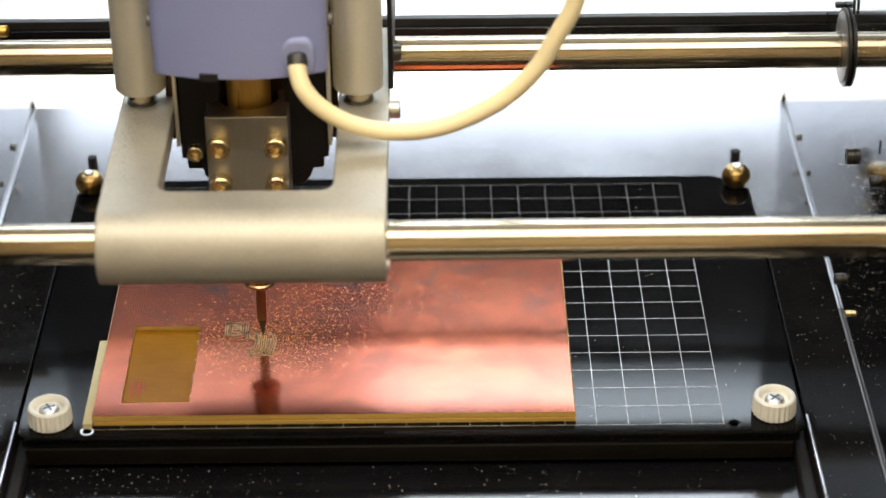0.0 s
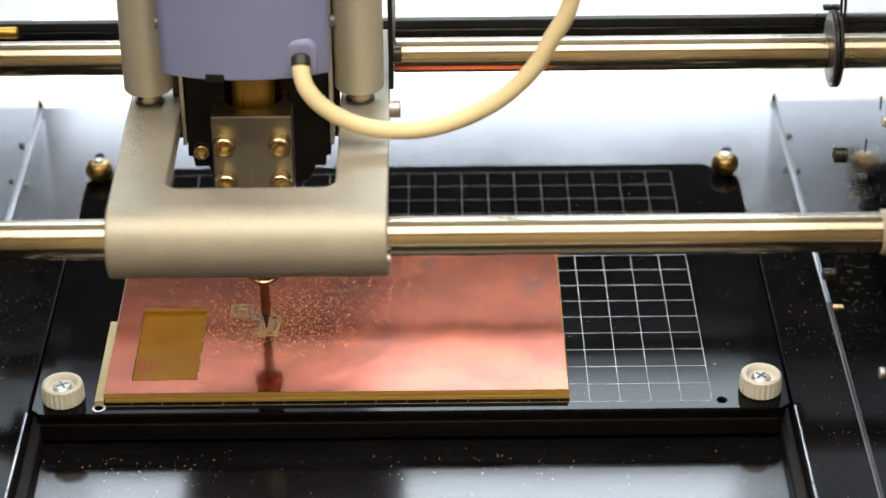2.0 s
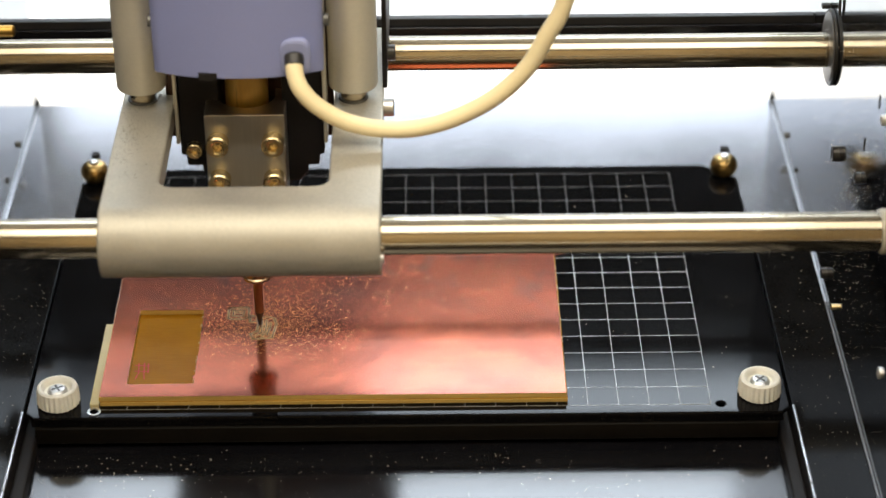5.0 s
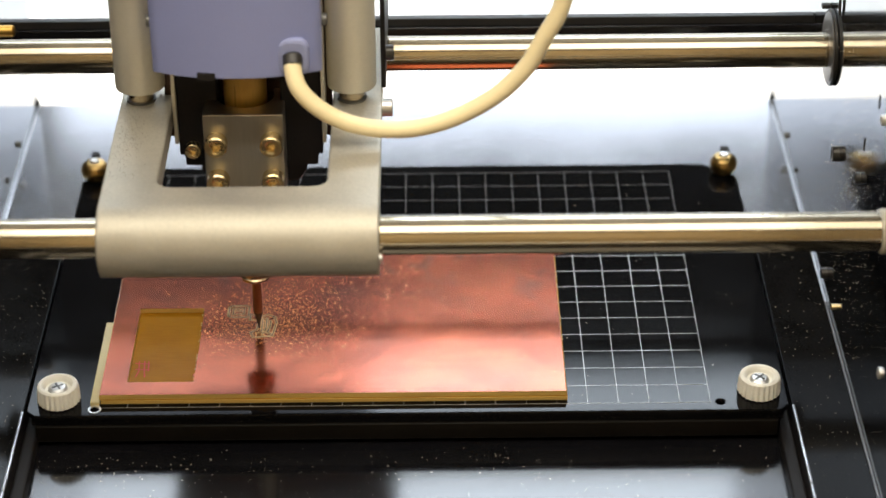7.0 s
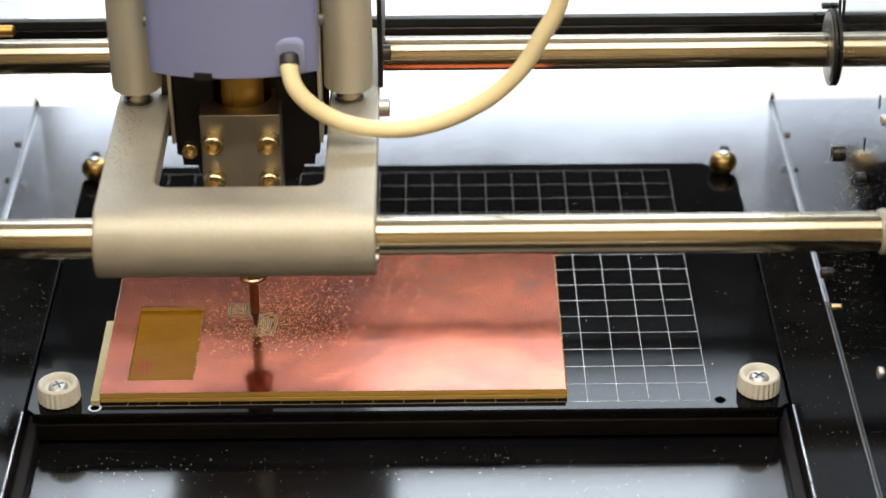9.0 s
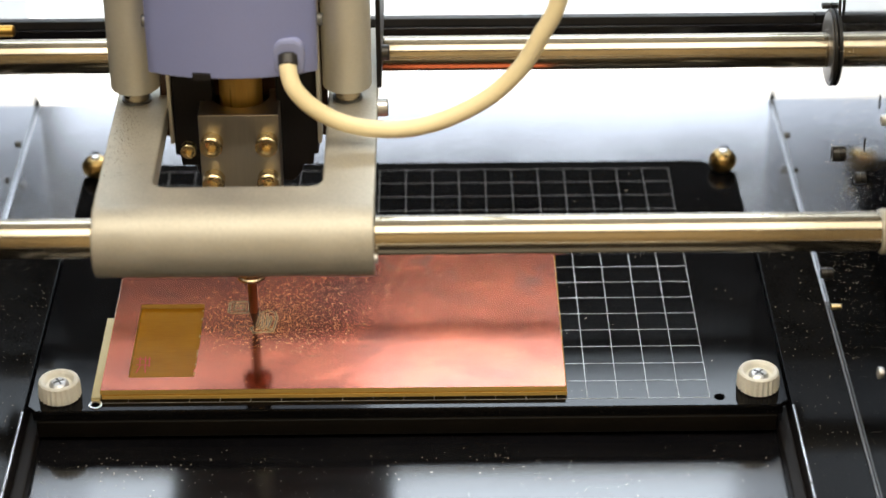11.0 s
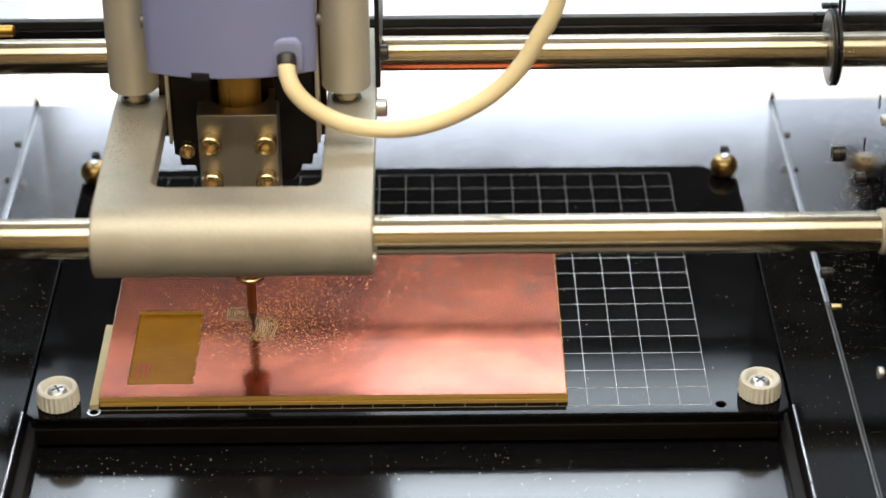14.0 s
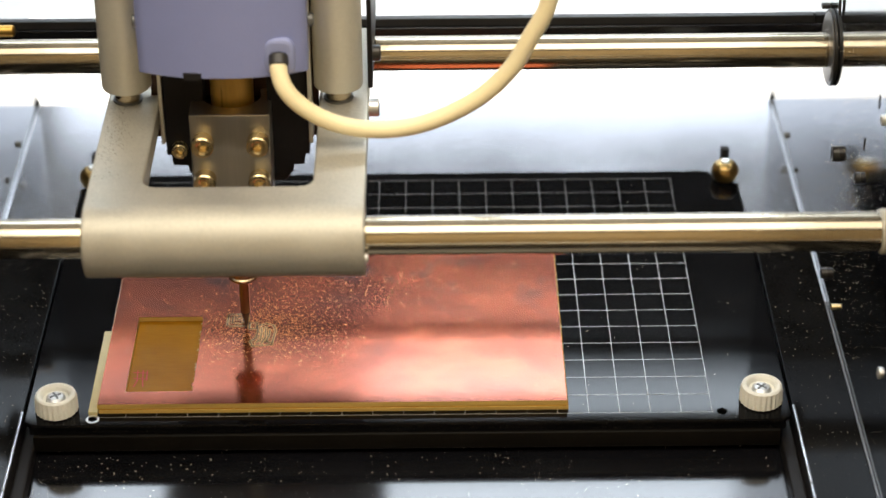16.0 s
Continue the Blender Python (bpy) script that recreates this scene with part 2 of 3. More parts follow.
def prism(outer, holes, z0, z1, m=None, bevel=0.0, bm=None):
    """A plate with an outline and openings through it."""
    b = bmesh.new()
    for loop in [outer, *holes]:
        vs = [b.verts.new((x, y, z0)) for x, y in loop]
        for i in range(len(vs)):
            b.edges.new((vs[i], vs[(i + 1) % len(vs)]))
    bmesh.ops.triangle_fill(b, normal=(0, 0, 1), use_beauty=True, use_dissolve=False, edges=b.edges[:])
    ext = bmesh.ops.extrude_face_region(b, geom=b.faces[:])
    bmesh.ops.translate(b, vec=(0, 0, z1 - z0), verts=[v for v in ext["geom"] if isinstance(v, bmesh.types.BMVert)])
    bmesh.ops.recalc_face_normals(b, faces=b.faces)
    if bevel:
        sharp = [e for e in b.edges if len(e.link_faces) == 2 and e.calc_face_angle(0) > 1.0]
        bmesh.ops.bevel(b, geom=sharp, offset=bevel, segments=2, profile=0.5, affect="EDGES")
    if m:
        bmesh.ops.transform(b, matrix=m, verts=b.verts)
    return merge(bm, b)


def rounded(x0, x1, y0, y1, r, n=5):
    pts = []
    for cx, cy, a0 in ((x1 - r, y1 - r, 0), (x0 + r, y1 - r, 90), (x0 + r, y0 + r, 180), (x1 - r, y0 + r, 270)):
        for i in range(n + 1):
            a = radians(a0 + 90 * i / n)
            pts.append((cx + r * math.cos(a), cy + r * math.sin(a)))
    return pts


def circle(cx, cy, r, n=20):
    return [(cx + r * math.cos(2 * math.pi * i / n), cy + r * math.sin(2 * math.pi * i / n)) for i in range(n)]


def tube(points, r, seg=16, sub=6):
    """A round cable through points, smoothed."""
    ps = [Vector(p) for p in points]
    path = []
    for i in range(len(ps) - 1):
        a, b_, c, d = ps[max(i - 1, 0)], ps[i], ps[i + 1], ps[min(i + 2, len(ps) - 1)]
        for k in range(sub):
            t = k / sub
            path.append(0.5 * (2 * b_ + (c - a) * t + (2 * a - 5 * b_ + 4 * c - d) * t * t + (3 * b_ - a - 3 * c + d) * t ** 3))
    path.append(ps[-1])
    b = bmesh.new()
    rings = []
    for i, p in enumerate(path):
        d = (path[min(i + 1, len(path) - 1)] - path[max(i - 1, 0)]).normalized()
        u = d.cross(Vector((0, 1, 0))).normalized()
        w = d.cross(u).normalized()
        rings.append([b.verts.new(p + r * (math.cos(a) * u + math.sin(a) * w)) for a in (2 * math.pi * k / seg for k in range(seg))])
    for p, q in zip(rings, rings[1:]):
        for i in range(seg):
            b.faces.new((p[i], p[(i + 1) % seg], q[(i + 1) % seg], q[i]))
    b.faces.new(rings[0][::-1])
    b.faces.new(rings[-1])
    return b


def cap_screw(r, h, sock=0.5, seg=24):
    """A cylinder-head screw along z with a hexagon socket in its top at z = h."""
    b = lathe([(r, 0), (r, h - 0.12 * r), (r * 0.9, h), (r * 0.62, h), (r * sock, h - 0.08 * r)], seg)
    bmesh.ops.delete(b, geom=[f for f in b.faces if len(f.verts) > 4 and f.calc_center_median().z > h * 0.5], context="FACES_ONLY")
    rim = sorted([v for v in b.verts if abs(v.co.z - (h - 0.08 * r)) < 1e-7 and v.co.xy.length < r * 0.6], key=lambda v: math.atan2(v.co.y, v.co.x))
    hexa = []
    for i in range(seg):
        a = math.atan2(rim[i].co.y, rim[i].co.x)
        k = r * sock * 0.86 / math.cos((a % (math.pi / 3)) - math.pi / 6)
        hexa.append(b.verts.new((k * math.cos(a) * 0.98, k * math.sin(a) * 0.98, h - 0.08 * r)))
    low = [b.verts.new((v.co.x, v.co.y, h * 0.45)) for v in hexa]
    for i in range(seg):
        j = (i + 1) % seg
        b.faces.new((rim[i], rim[j], hexa[j], hexa[i]))
        b.faces.new((hexa[i], hexa[j], low[j], low[i]))
    b.faces.new(low)
    return b


def chips(count, place, size, seed, flat=0.4):
    """Loose swarf: small irregular flakes, each a bent four-sided shard."""
    rnd = random.Random(seed)
    vs, fs = [], []
    for _ in range(count):
        p = place(rnd)
        if p is None:
            continue
        base, n = Vector(p[0]), Vector(p[1])
        u = n.orthogonal().normalized()
        w = n.cross(u)
        s = size * (0.4 + 1.2 * rnd.random() ** 2)
        a = rnd.random() * 6.28
        d1 = (math.cos(a) * u + math.sin(a) * w) * s
        d2 = (-math.sin(a) * u + math.cos(a) * w) * s * (0.3 + 0.5 * rnd.random())
        k = len(vs)
        vs += [base + d1, base + d2, base - d1, base - d2, base + n * s * flat * (0.5 + rnd.random()) + d1 * 0.4 * (rnd.random() - 0.5)]
        fs += [(k, k + 1, k + 4), (k + 1, k + 2, k + 4), (k + 2, k + 3, k + 4), (k + 3, k, k + 4)]
    b = bmesh.new()
    me = bpy.data.meshes.new("t")
    me.from_pydata(vs, [], fs)
    b.from_mesh(me)
    bpy.data.meshes.remove(me)
    return b


# ---- room ----
def setting(name, bm, material, label, category, smooth=0):
    return tagged(part(name, bm, material, None, "", smooth), label, category, kind="structure")


setting("floor", box(-2.2, 2.2, -2.2, 1.7, -0.90, -0.85), FLOOR, "brown boarded room floor", "floor")
setting("ceiling", box(-2.2, 2.2, -2.2, 1.7, 1.95, 2.0), CEILING, "plain off-white room ceiling", "ceiling")
setting("wall_south", box(-2.2, 2.2, -2.2, -2.1, -0.85, 1.95), WARM_WALL, "warm cream painted room wall", "wall")
setting("wall_west", box(-2.2, -2.1, -2.1, 1.6, -0.85, 1.95), WARM_WALL, "warm cream painted room wall", "wall")
setting("wall_east", box(2.1, 2.2, -2.1, 1.6, -0.85, 1.95), WARM_WALL, "warm cream painted room wall", "wall")
# unseen panel added to house the front fill light
lamp = thing("front_fill_panel", "flat unseen ceiling panel added as warm fill light", "ceiling lamp", at=pose(0.0, -0.80, 1.95))
part("fill_panel_frame", prism([(-1.72, -1.52), (1.72, -1.52), (1.72, -0.08), (-1.72, -0.08)], [[(-1.70, -1.50), (1.70, -1.50), (1.70, -0.10), (-1.70, -0.10)]], 1.89, 1.95), FRAME, lamp, smooth=0)
WIN = ((-0.43, 0.44, -0.02, 0.83), (-0.9, 0.9, 1.07, 1.86))
outline = [(-2.2, -0.85), (2.2, -0.85), (2.2, 1.95), (-2.2, 1.95)]
holes = [[(a, c), (b, c), (b, d), (a, d)] for a, b, c, d in WIN]
setting("wall_north", prism(outline, holes, -0.04, 0.06, pose(0, 1.64, 0, 90, 0, 0)), DARK_WALL, "unseen wall with two wide window openings, darkened for reflections", "wall")
for i, (a, b, c, d) in enumerate(WIN):
    w = thing("window_%d" % (i + 1), "wide bright window in a dark frame", "window", kind="structure", at=pose(0, 1.6, c))
    part("window_frame", prism([(a, c), (b, c), (b, d), (a, d)], [[(a + 0.03, c + 0.03), (b - 0.03, c + 0.03), (b - 0.03, d - 0.03), (a + 0.03, d - 0.03)]], -0.02, 0.02, pose(0, 1.6, 0, 90, 0, 0)), FRAME, w, smooth=0)

# ---- desk behind and under the machine ----
DZ = -0.070
desk = thing("desk", "white desk top under the milling machine", "desk", at=pose(0, 0.4, DZ))
part("desk_top", box(-0.9, 0.9, -0.55, 1.45, DZ - 0.03, DZ, 0.003), DESK, desk)
for x in (-0.85, 0.85):
    for y in (-0.5, 1.4):
        part("leg", box(x - 0.025, x + 0.025, y - 0.025, y + 0.025, -0.85, DZ - 0.03, 0.002), FRAME, desk)
sheet = thing("paper_sheet", "pale blue printed paper lying on the desk", "paper", at=pose(0.1, 0.5, DZ))
part("page", box(-0.185, 0.027, 0.405, 0.70, DZ, DZ + 0.0006), PAPER, sheet, smooth=0)
for k in range(5):
    part("print_bar", box(0.0195, 0.0245, 0.4285 + 0.006 * k, 0.4315 + 0.006 * k, DZ + 0.0006, DZ + 0.0009), INK, sheet, "grey unreadable print", smooth=0)
sheet2 = thing("paper_sheet", "pale blue paper lying on the desk", "paper", at=pose(0.15, 0.5, DZ))
part("page", box(0.052, 0.30, 0.412, 0.75, DZ, DZ + 0.0005), PAPER, sheet2, smooth=0)

card = thing("grey_card", "grey card lying on the desk", "card", at=pose(-0.25, 0.5, DZ))
part("card_sheet", box(-0.33, -0.197, 0.424, 0.62, DZ, DZ + 0.0008), INK, card, smooth=0)

# ---- machine base ----
BZ, TZ = -0.002, -0.013          # floor plate, sunken trough
WX, WXL = 0.1472, -0.1490        # inner faces of the side walls
TX, TXL = 0.1270, -0.1242        # trough sides
YB, YF = 0.2100, -0.30
base = thing("machine_base", "polished dark sheet metal base of a milling machine, dusty with swarf", "machine base", at=pose(0, 0, DZ))
part("floor_plate", box(WXL, WX, 0.10, YB, BZ - 0.002, BZ), POLISHED, base, "polished dark metal rear floor")
part("shoulder", box(WXL, TXL, YF, 0.10, BZ - 0.002, BZ, 0.0002), SHOULDER_BLACK, base, "dusty black side shoulder")
part("shoulder", box(TX, WX, YF, 0.10, BZ - 0.002, BZ, 0.0002), SHOULDER_BLACK, base, "dusty black side shoulder")
tray = box(TXL, TX, YF, 0.10, -0.003, 0)
bmesh.ops.transform(tray, matrix=Matrix.Translation((0, -0.019, TZ)) @ pose(0, 0, 0, 2.0, 0, 0) @ Matrix.Translation((0, 0.019, 0)), verts=tray.verts)
part("trough", tray, BLACK, base, "gloss black sunken front tray")
part("trough_side", box(TXL - 0.002, TXL, YF, 0.10, TZ - 0.018, BZ - 0.002), DULL_BLACK, base)
part("trough_side", box(TX, TX + 0.002, YF, 0.10, TZ - 0.018, BZ - 0.002), DULL_BLACK, base)
for x0 in (TX - 0.0045, TXL):
    part("trough_channel", box(x0, x0 + 0.0045, YF, 0.02, TZ - 0.018, -0.0087, 0.0008), DULL_BLACK, base, "matt black channel beside the tray")
part("trough_end", box(TXL, TX, 0.10, 0.102, TZ - 0.018, BZ - 0.002), BLACK, base)
part("side_wall", box(WX, WX + 0.004, YF, YB + 0.003, DZ, 0.24, 0.0005), WALL_METAL, base)
part("side_wall", box(WXL - 0.004, WXL, YF, YB + 0.003, DZ, 0.24, 0.0005), WALL_METAL, base)
for x0, x1 in ((WX - 0.0009, WX), (WXL, WXL + 0.0010)):
    part("seam_bead", box(x0, x1, 0.06, YB, BZ, BZ + 0.0008, 0.0003), SEAM, base, "narrow pale grey seam along the wall")
    # same seam further forward, its dimmer reflection put into a darker grey
    part("seam_bead", box(x0, x1, YF, 0.06, BZ, BZ + 0.0008, 0.0003), FLANGE_GREY, base, "narrow seam along the wall, front length darkened for its dim reflection")
# dark gap at each rear corner drawn as a small added pin
for x in (WX - 0.0005, WXL + 0.0005):
    part("corner_pin", lathe([(0.0005, 0), (0.0006, 0.0018), (0.0003, 0.0030), (0.0001, 0.0050)], 12, pose(x, YB - 0.0012, BZ)), BLACK_SCREW, base, "thin dark pin in place of the corner gap")
# window glint on the worn tray edges set in as pale metal beads
for x0 in (TX - 0.0002, TXL - 0.0008):
    for y0, y1 in ((YF, -0.0418), (-0.0414, 0.0)):
        part("edge_bead", box(x0, x0 + 0.0010, y0, y1, BZ - 0.0009, BZ + 0.0003, 0.0004), SEAM, base, "worn rounded edge along the tray, pale for its window glint")
part("skirt", box(WXL, WX, YF, YF + 0.003, DZ, TZ - 0.018), BLACK, base)
part("skirt", box(WXL, WX, YB - 0.003, YB, DZ, BZ - 0.002), BLACK, base)


def wall_screw(name, x, y, z, r, h, mat, label, side=-1):
    """A screw head that stands out of a side wall."""
    b = cap_screw(r, h)
    bmesh.ops.transform(b, matrix=Matrix.Translation((x, y, z)) @ pose(0, 0, 0, 0, 90 * side, 0), verts=b.verts)
    return part(name, b, mat, base, label)


wall_screw("wall_screw", WX, 0.0650, 0.0550, 0.0027, 0.0023, BLACK_SCREW, "black socket-head screw")
wall_screw("wall_screw", WX, 0.0275, 0.0675, 0.0019, 0.0017, BLACK_SCREW, "black socket-head screw")
wall_screw("wall_screw", WX, 0.1666, 0.0054, 0.0013, 0.0010, RECESS, "grey round-head screw")
wall_screw("wall_screw", WX, 0.1409, 0.0046, 0.0012, 0.0006, BLACK_SCREW, "small black screw")
wall_screw("wall_screw", WX, 0.0650, 0.0072, 0.0019, 0.0021, BLACK_SCREW, "black socket-head screw")
wall_screw("wall_screw", WX, 0.0440, 0.0070, 0.0011, 0.0018, BOLT_BRASS, "small brass-coloured screw")
wall_screw("wall_screw", WX, -0.0315, 0.0325, 0.0019, 0.0009, SCREW_STEEL, "bright plated screw")
wall_screw("wall_screw", WX, -0.0009, 0.1042, 0.0018, 0.0015, SCREW_STEEL, "bright plated screw")
wall_screw("wall_screw", WXL, 0.1625, 0.0068, 0.0013, 0.0010, RECESS, "grey round-head screw", 1)
wall_screw("wall_screw", WXL, 0.1353, 0.0066, 0.0012, 0.0006, BLACK_SCREW, "small black screw", 1)
for y, z in ((0.0103, 0.1045), (0.0257, 0.0808)):
    part("wall_slot", box(WX - 0.0002, WX + 0.001, y - 0.0006, y + 0.0006, z - 0.0022, z + 0.0022), DULL_BLACK, base, "narrow dark slot", smooth=0)

for x in (0.1226, -0.1193):
    part("stop_pin", lathe([(0.0018, 0), (0.0018, 0.0050), (0.0015, 0.0054)], 16, pose(x, 0.1610, BZ)), DULL_BLACK, base, "short black stop pin behind the table")

part("cable_clip", box(WX - 0.0030, WX, 0.1022, 0.1046, 0.0908, 0.0924, 0.0004), RUBBER, base, "small black cable clip on the wall")
part("wall_wire", tube([(WX - 0.0006, 0.0825, 0.0985), (WX - 0.0007, 0.0830, 0.1020), (WX - 0.0006, 0.0845, 0.1080), (WX - 0.0007, 0.0870, 0.1300)], 0.0005, 10, 4), RUBBER, base, "thin black wire up the wall")

# ---- guide rods, flange and rear beam ----
RZ, RYF, RYB = 0.080, -0.0255, 0.0930
for y, label in ((RYF, "polished steel guide rod along the machine front"), (RYB, "polished steel guide rod along the machine rear")):
    r = thing("guide_rod", label, "guide rod", "guide rods", at=pose(0, y, RZ))
    part("shaft", rod(0.006, (WXL, y, RZ), (WX, y, RZ), seg=64), STEEL, r)
    if y == RYF:
        part("rod_holder", rod(0.0068, (WX - 0.0040, y, RZ), (WX, y, RZ), 0.0006, 40), TURNED, r, "grey rod end holder")
        part("rod_holder", rod(0.0068, (WXL, y, RZ), (WXL + 0.0040, y, RZ), 0.0006, 40), TURNED, r, "grey rod end holder")
    else:
        m = Matrix.Translation((WX, y, RZ + 0.001)) @ pose(0, 0, 0, 0, -90, 0)
        part("flange", lathe([(0.0128, 0), (0.0132, 0.0003), (0.0132, 0.0011), (0.0128, 0.0014), (0.0062, 0.0015)], 56, m), RUBBER, r, "black flanged collar on the wall")
        part("flange_face", lathe([(0.0122, 0.0014), (0.0120, 0.0017), (0.0112, 0.0019), (0.0062, 0.0020)], 48, m), FLANGE_GREY, r, "grey flange face")
        m = Matrix.Translation((WXL, y, RZ + 0.001)) @ pose(0, 0, 0, 0, 90, 0)
        part("flange", lathe([(0.0128, 0), (0.0132, 0.0003), (0.0132, 0.0011), (0.0128, 0.0014), (0.0062, 0.0015)], 56, m), RUBBER, r, "black flanged collar on the wall")
        part("flange_face", lathe([(0.0122, 0.0014), (0.0120, 0.0017), (0.0112, 0.0019), (0.0062, 0.0020)], 48, m), FLANGE_GREY, r, "grey flange face")
beam = thing("drive_beam", "black drive beam with a dark cover strip behind the rods", "beam", at=pose(0, 0.13, 0.0675))
part("beam_body", box(WXL, WX, 0.1280, 0.1303, 0.0675, 0.0721, 0.0004), BLACK, beam)
part("cover_strip", box(WXL, WX, 0.1308, 0.1340, 0.0700, 0.0745, 0.0004), RUBBER, beam, "dark cover strip")
part("end_coupling", rod(0.0021, (WXL, 0.1275, 0.0728), (-0.1382, 0.1275, 0.0728), 0.0006, 24), BRASS, beam, "brass end coupling")

# ---- sliding work table ----
table = thing("work_table", "black sliding work table printed with a pale measuring grid", "work table", at=pose(0, 0.07, TZ))
TY0, TY1, TX0, TX1 = -0.0045, 0.1560, -0.1228, 0.1256
outer = [(TX0 + 0.003, TY0), (TX1 - 0.003, TY0), (TX1, TY0 + 0.003), (TX1, 0.146), (TX1 - 0.0125, TY1), (TX0 + 0.0125, TY1), (TX0, 0.146), (TX0, TY0 + 0.003)]
part("plate", prism(outer, [circle(-0.1005, -0.0011, 0.0014), circle(0.1033, 0.0003, 0.0014)], -0.0016, 0, bevel=0.0005), TABLE_BLACK, table)
part("front_lip", box(TX0 + 0.002, TX1 - 0.002, TY0 + 0.0006, TY0 + 0.003, -0.0040, -0.0016, 0.0003), TABLE_BLACK, table)
part("under_plate", box(TX0 + 0.0030, TX1 - 0.0036, TY0 - 0.0002, 0.140, -0.0103, -0.0040, 0.0006, 3), UNDER_BLACK, table, "black lower plate with a rounded front edge")
part("slide_block", box(-0.10, 0.10, 0.02, 0.085, -0.0112, -0.0103), DULL_BLACK, table)
gx = part("grid_line", box(-0.000085, 0.000085, 0, 0.115, 0, 0.00004), LINE, table, smooth=0)
# grid lines turn to a darker colour beyond y = 0.115
gw = part("grid_line", box(-0.00010, 0.00010, 0.115, 0.15, 0, 0.00004), REAR_LINE, table, "darker grid line at the rear", smooth=0)
gx.location.x = gw.location.x = -0.1
for c in range(1, 21):
    again("grid_line", gx, table, pose(-0.1 + 0.01 * c, 0, 0))
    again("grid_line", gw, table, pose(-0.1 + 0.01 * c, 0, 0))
gy = part("grid_line", box(-0.1, 0.1, -0.00009, 0.00009, 0, 0.00005), LINE, table, smooth=0)
gv = part("grid_line", box(-0.1, 0.1, 0.1199, 0.1201, 0, 0.00005), REAR_LINE, table, "darker grid line at the rear", smooth=0)
for r in range(1, 12):
    again("grid_line", gy, table, pose(0, 0.01 * r, 0))
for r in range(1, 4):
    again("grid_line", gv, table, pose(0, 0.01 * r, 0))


def knob_at(x, y, rz):
    """A fluted knob with a dished top and a cross-head screw in it."""
    m = pose(x, y, 0, 0, 0, rz)
    k = part("knob", lathe([(0.0064, 0.0002), (0.0071, 0.0006, 1), (0.0069, 0.0052, 1), (0.0065, 0.0062), (0.0059, 0.0066), (0.0051, 0.0065), (0.0045, 0.0058), (0.0042, 0.0046), (0.0036, 0.0045)], 144, m, flute=0.0005, flutes=24), CREAM, table, "cream fluted nylon knob")
    b = lathe([(0.0033, 0.0045), (0.0032, 0.0050), (0.0024, 0.0056), (0.001, 0.0058)], 24, m)
    s = part("screw", b, SCREW_STEEL, k, "plated cross-head screw")
    for a in (20, 110):
        part("screw_slot", box(-0.0019, 0.0019, -0.00032, 0.00032, 0.0050, 0.00592, bm=None), RECESS, k, "grey cross recess", smooth=0).matrix_basis = m @ pose(0, 0, 0, 0, 0, a)
    part("foot_washer", lathe([(0.0062, 0), (0.0062, 0.0005)], 32, m), TABLE_BLACK, k)


part("hole_bush", prism(circle(-0.1005, -0.0011, 0.0022, 28), [circle(-0.1005, -0.0011, 0.0015, 28)], 0, 0.0003), SCREW_STEEL, table, "thin bright ring round a hole")
knob_at(-0.1127, 0.0045, 10)
knob_at(0.1164, 0.0060, 25)


def brass_nut_at(x, y):
    m = pose(x, y, 0)
    n = part("brass_nut", lathe([(0.0034, 0), (0.0044, 0.0008), (0.0051, 0.0026), (0.0052, 0.0042), (0.0048, 0.0056), (0.0040, 0.0068), (0.0026, 0.0074), (0.0019, 0.0075)], 32, m), NUT_BRASS, table, "round brass locating nut", smooth=60)
    part("cap", lathe([(0.0017, 0.0074), (0.0017, 0.0080), (0.0013, 0.0084)], 16, m), SCREW_STEEL, n, "bright plated cap")


brass_nut_at(0.1206, 0.1490)
brass_nut_at(-0.1178, 0.1485)

# ---- circuit board on the table ----
board = thing("circuit_board", "copper-clad circuit board blank being engraved, on a backing board", "circuit board", at=pose(-0.02, 0.05, 0))
BX0, BX1, BY0, BY1 = -0.0992, 0.0531, 0.0024, 0.1015
part("backing_board", box(BX0 + 0.0004, BX1 + 0.0004, BY0 - 0.0002, BY1, 0.00005, 0.00150, 0.0001), AMBER, board, "amber laminate backing board")
part("backing_edge", box(BX0 + 0.0004, BX1 + 0.0004, BY0 - 0.0005, BY0 - 0.0002, 0.00010, 0.00145, 0.0001), EDGE, board, "yellowish sawn edge")
ragged = random.Random(4)
hole = [(-0.0908, 0.0532), (-0.0908, 0.0096)]
hole += [(-0.0908 + 0.0218 * k / 12, 0.0095 + 0.0002 * ragged.random()) for k in range(1, 12)]
hole += [(-0.0690, 0.0097), (-0.0690, 0.0124), (-0.0696, 0.0126), (-0.0695, 0.0142), (-0.0689, 0.0144)]
hole += [(-0.0690 + 0.0003 * ragged.random(), 0.0150 + 0.0375 * k / 14) for k in range(1, 14)]
hole += [(-0.0690, 0.0532)]
hole += [(-0.0690 - 0.0218 * k / 12, 0.0532 + 0.0002 * ragged.random()) for k in range(1, 12)]
part("laminate_core", prism([(BX0, BY0), (BX1, BY0), (BX1, BY1), (BX0, BY1)], [hole], 0.00165, 0.00330), EDGE, board, "yellowish laminate edge", smooth=0)
part("copper_face", prism([(BX0 + 0.0001, BY0 + 0.0001), (BX1 - 0.0001, BY0 + 0.0001), (BX1 - 0.0001, BY1), (BX0 + 0.0001, BY1)], [hole], 0.00330, 0.00338), COPPER, board, "pink copper face with dark stains", smooth=0)
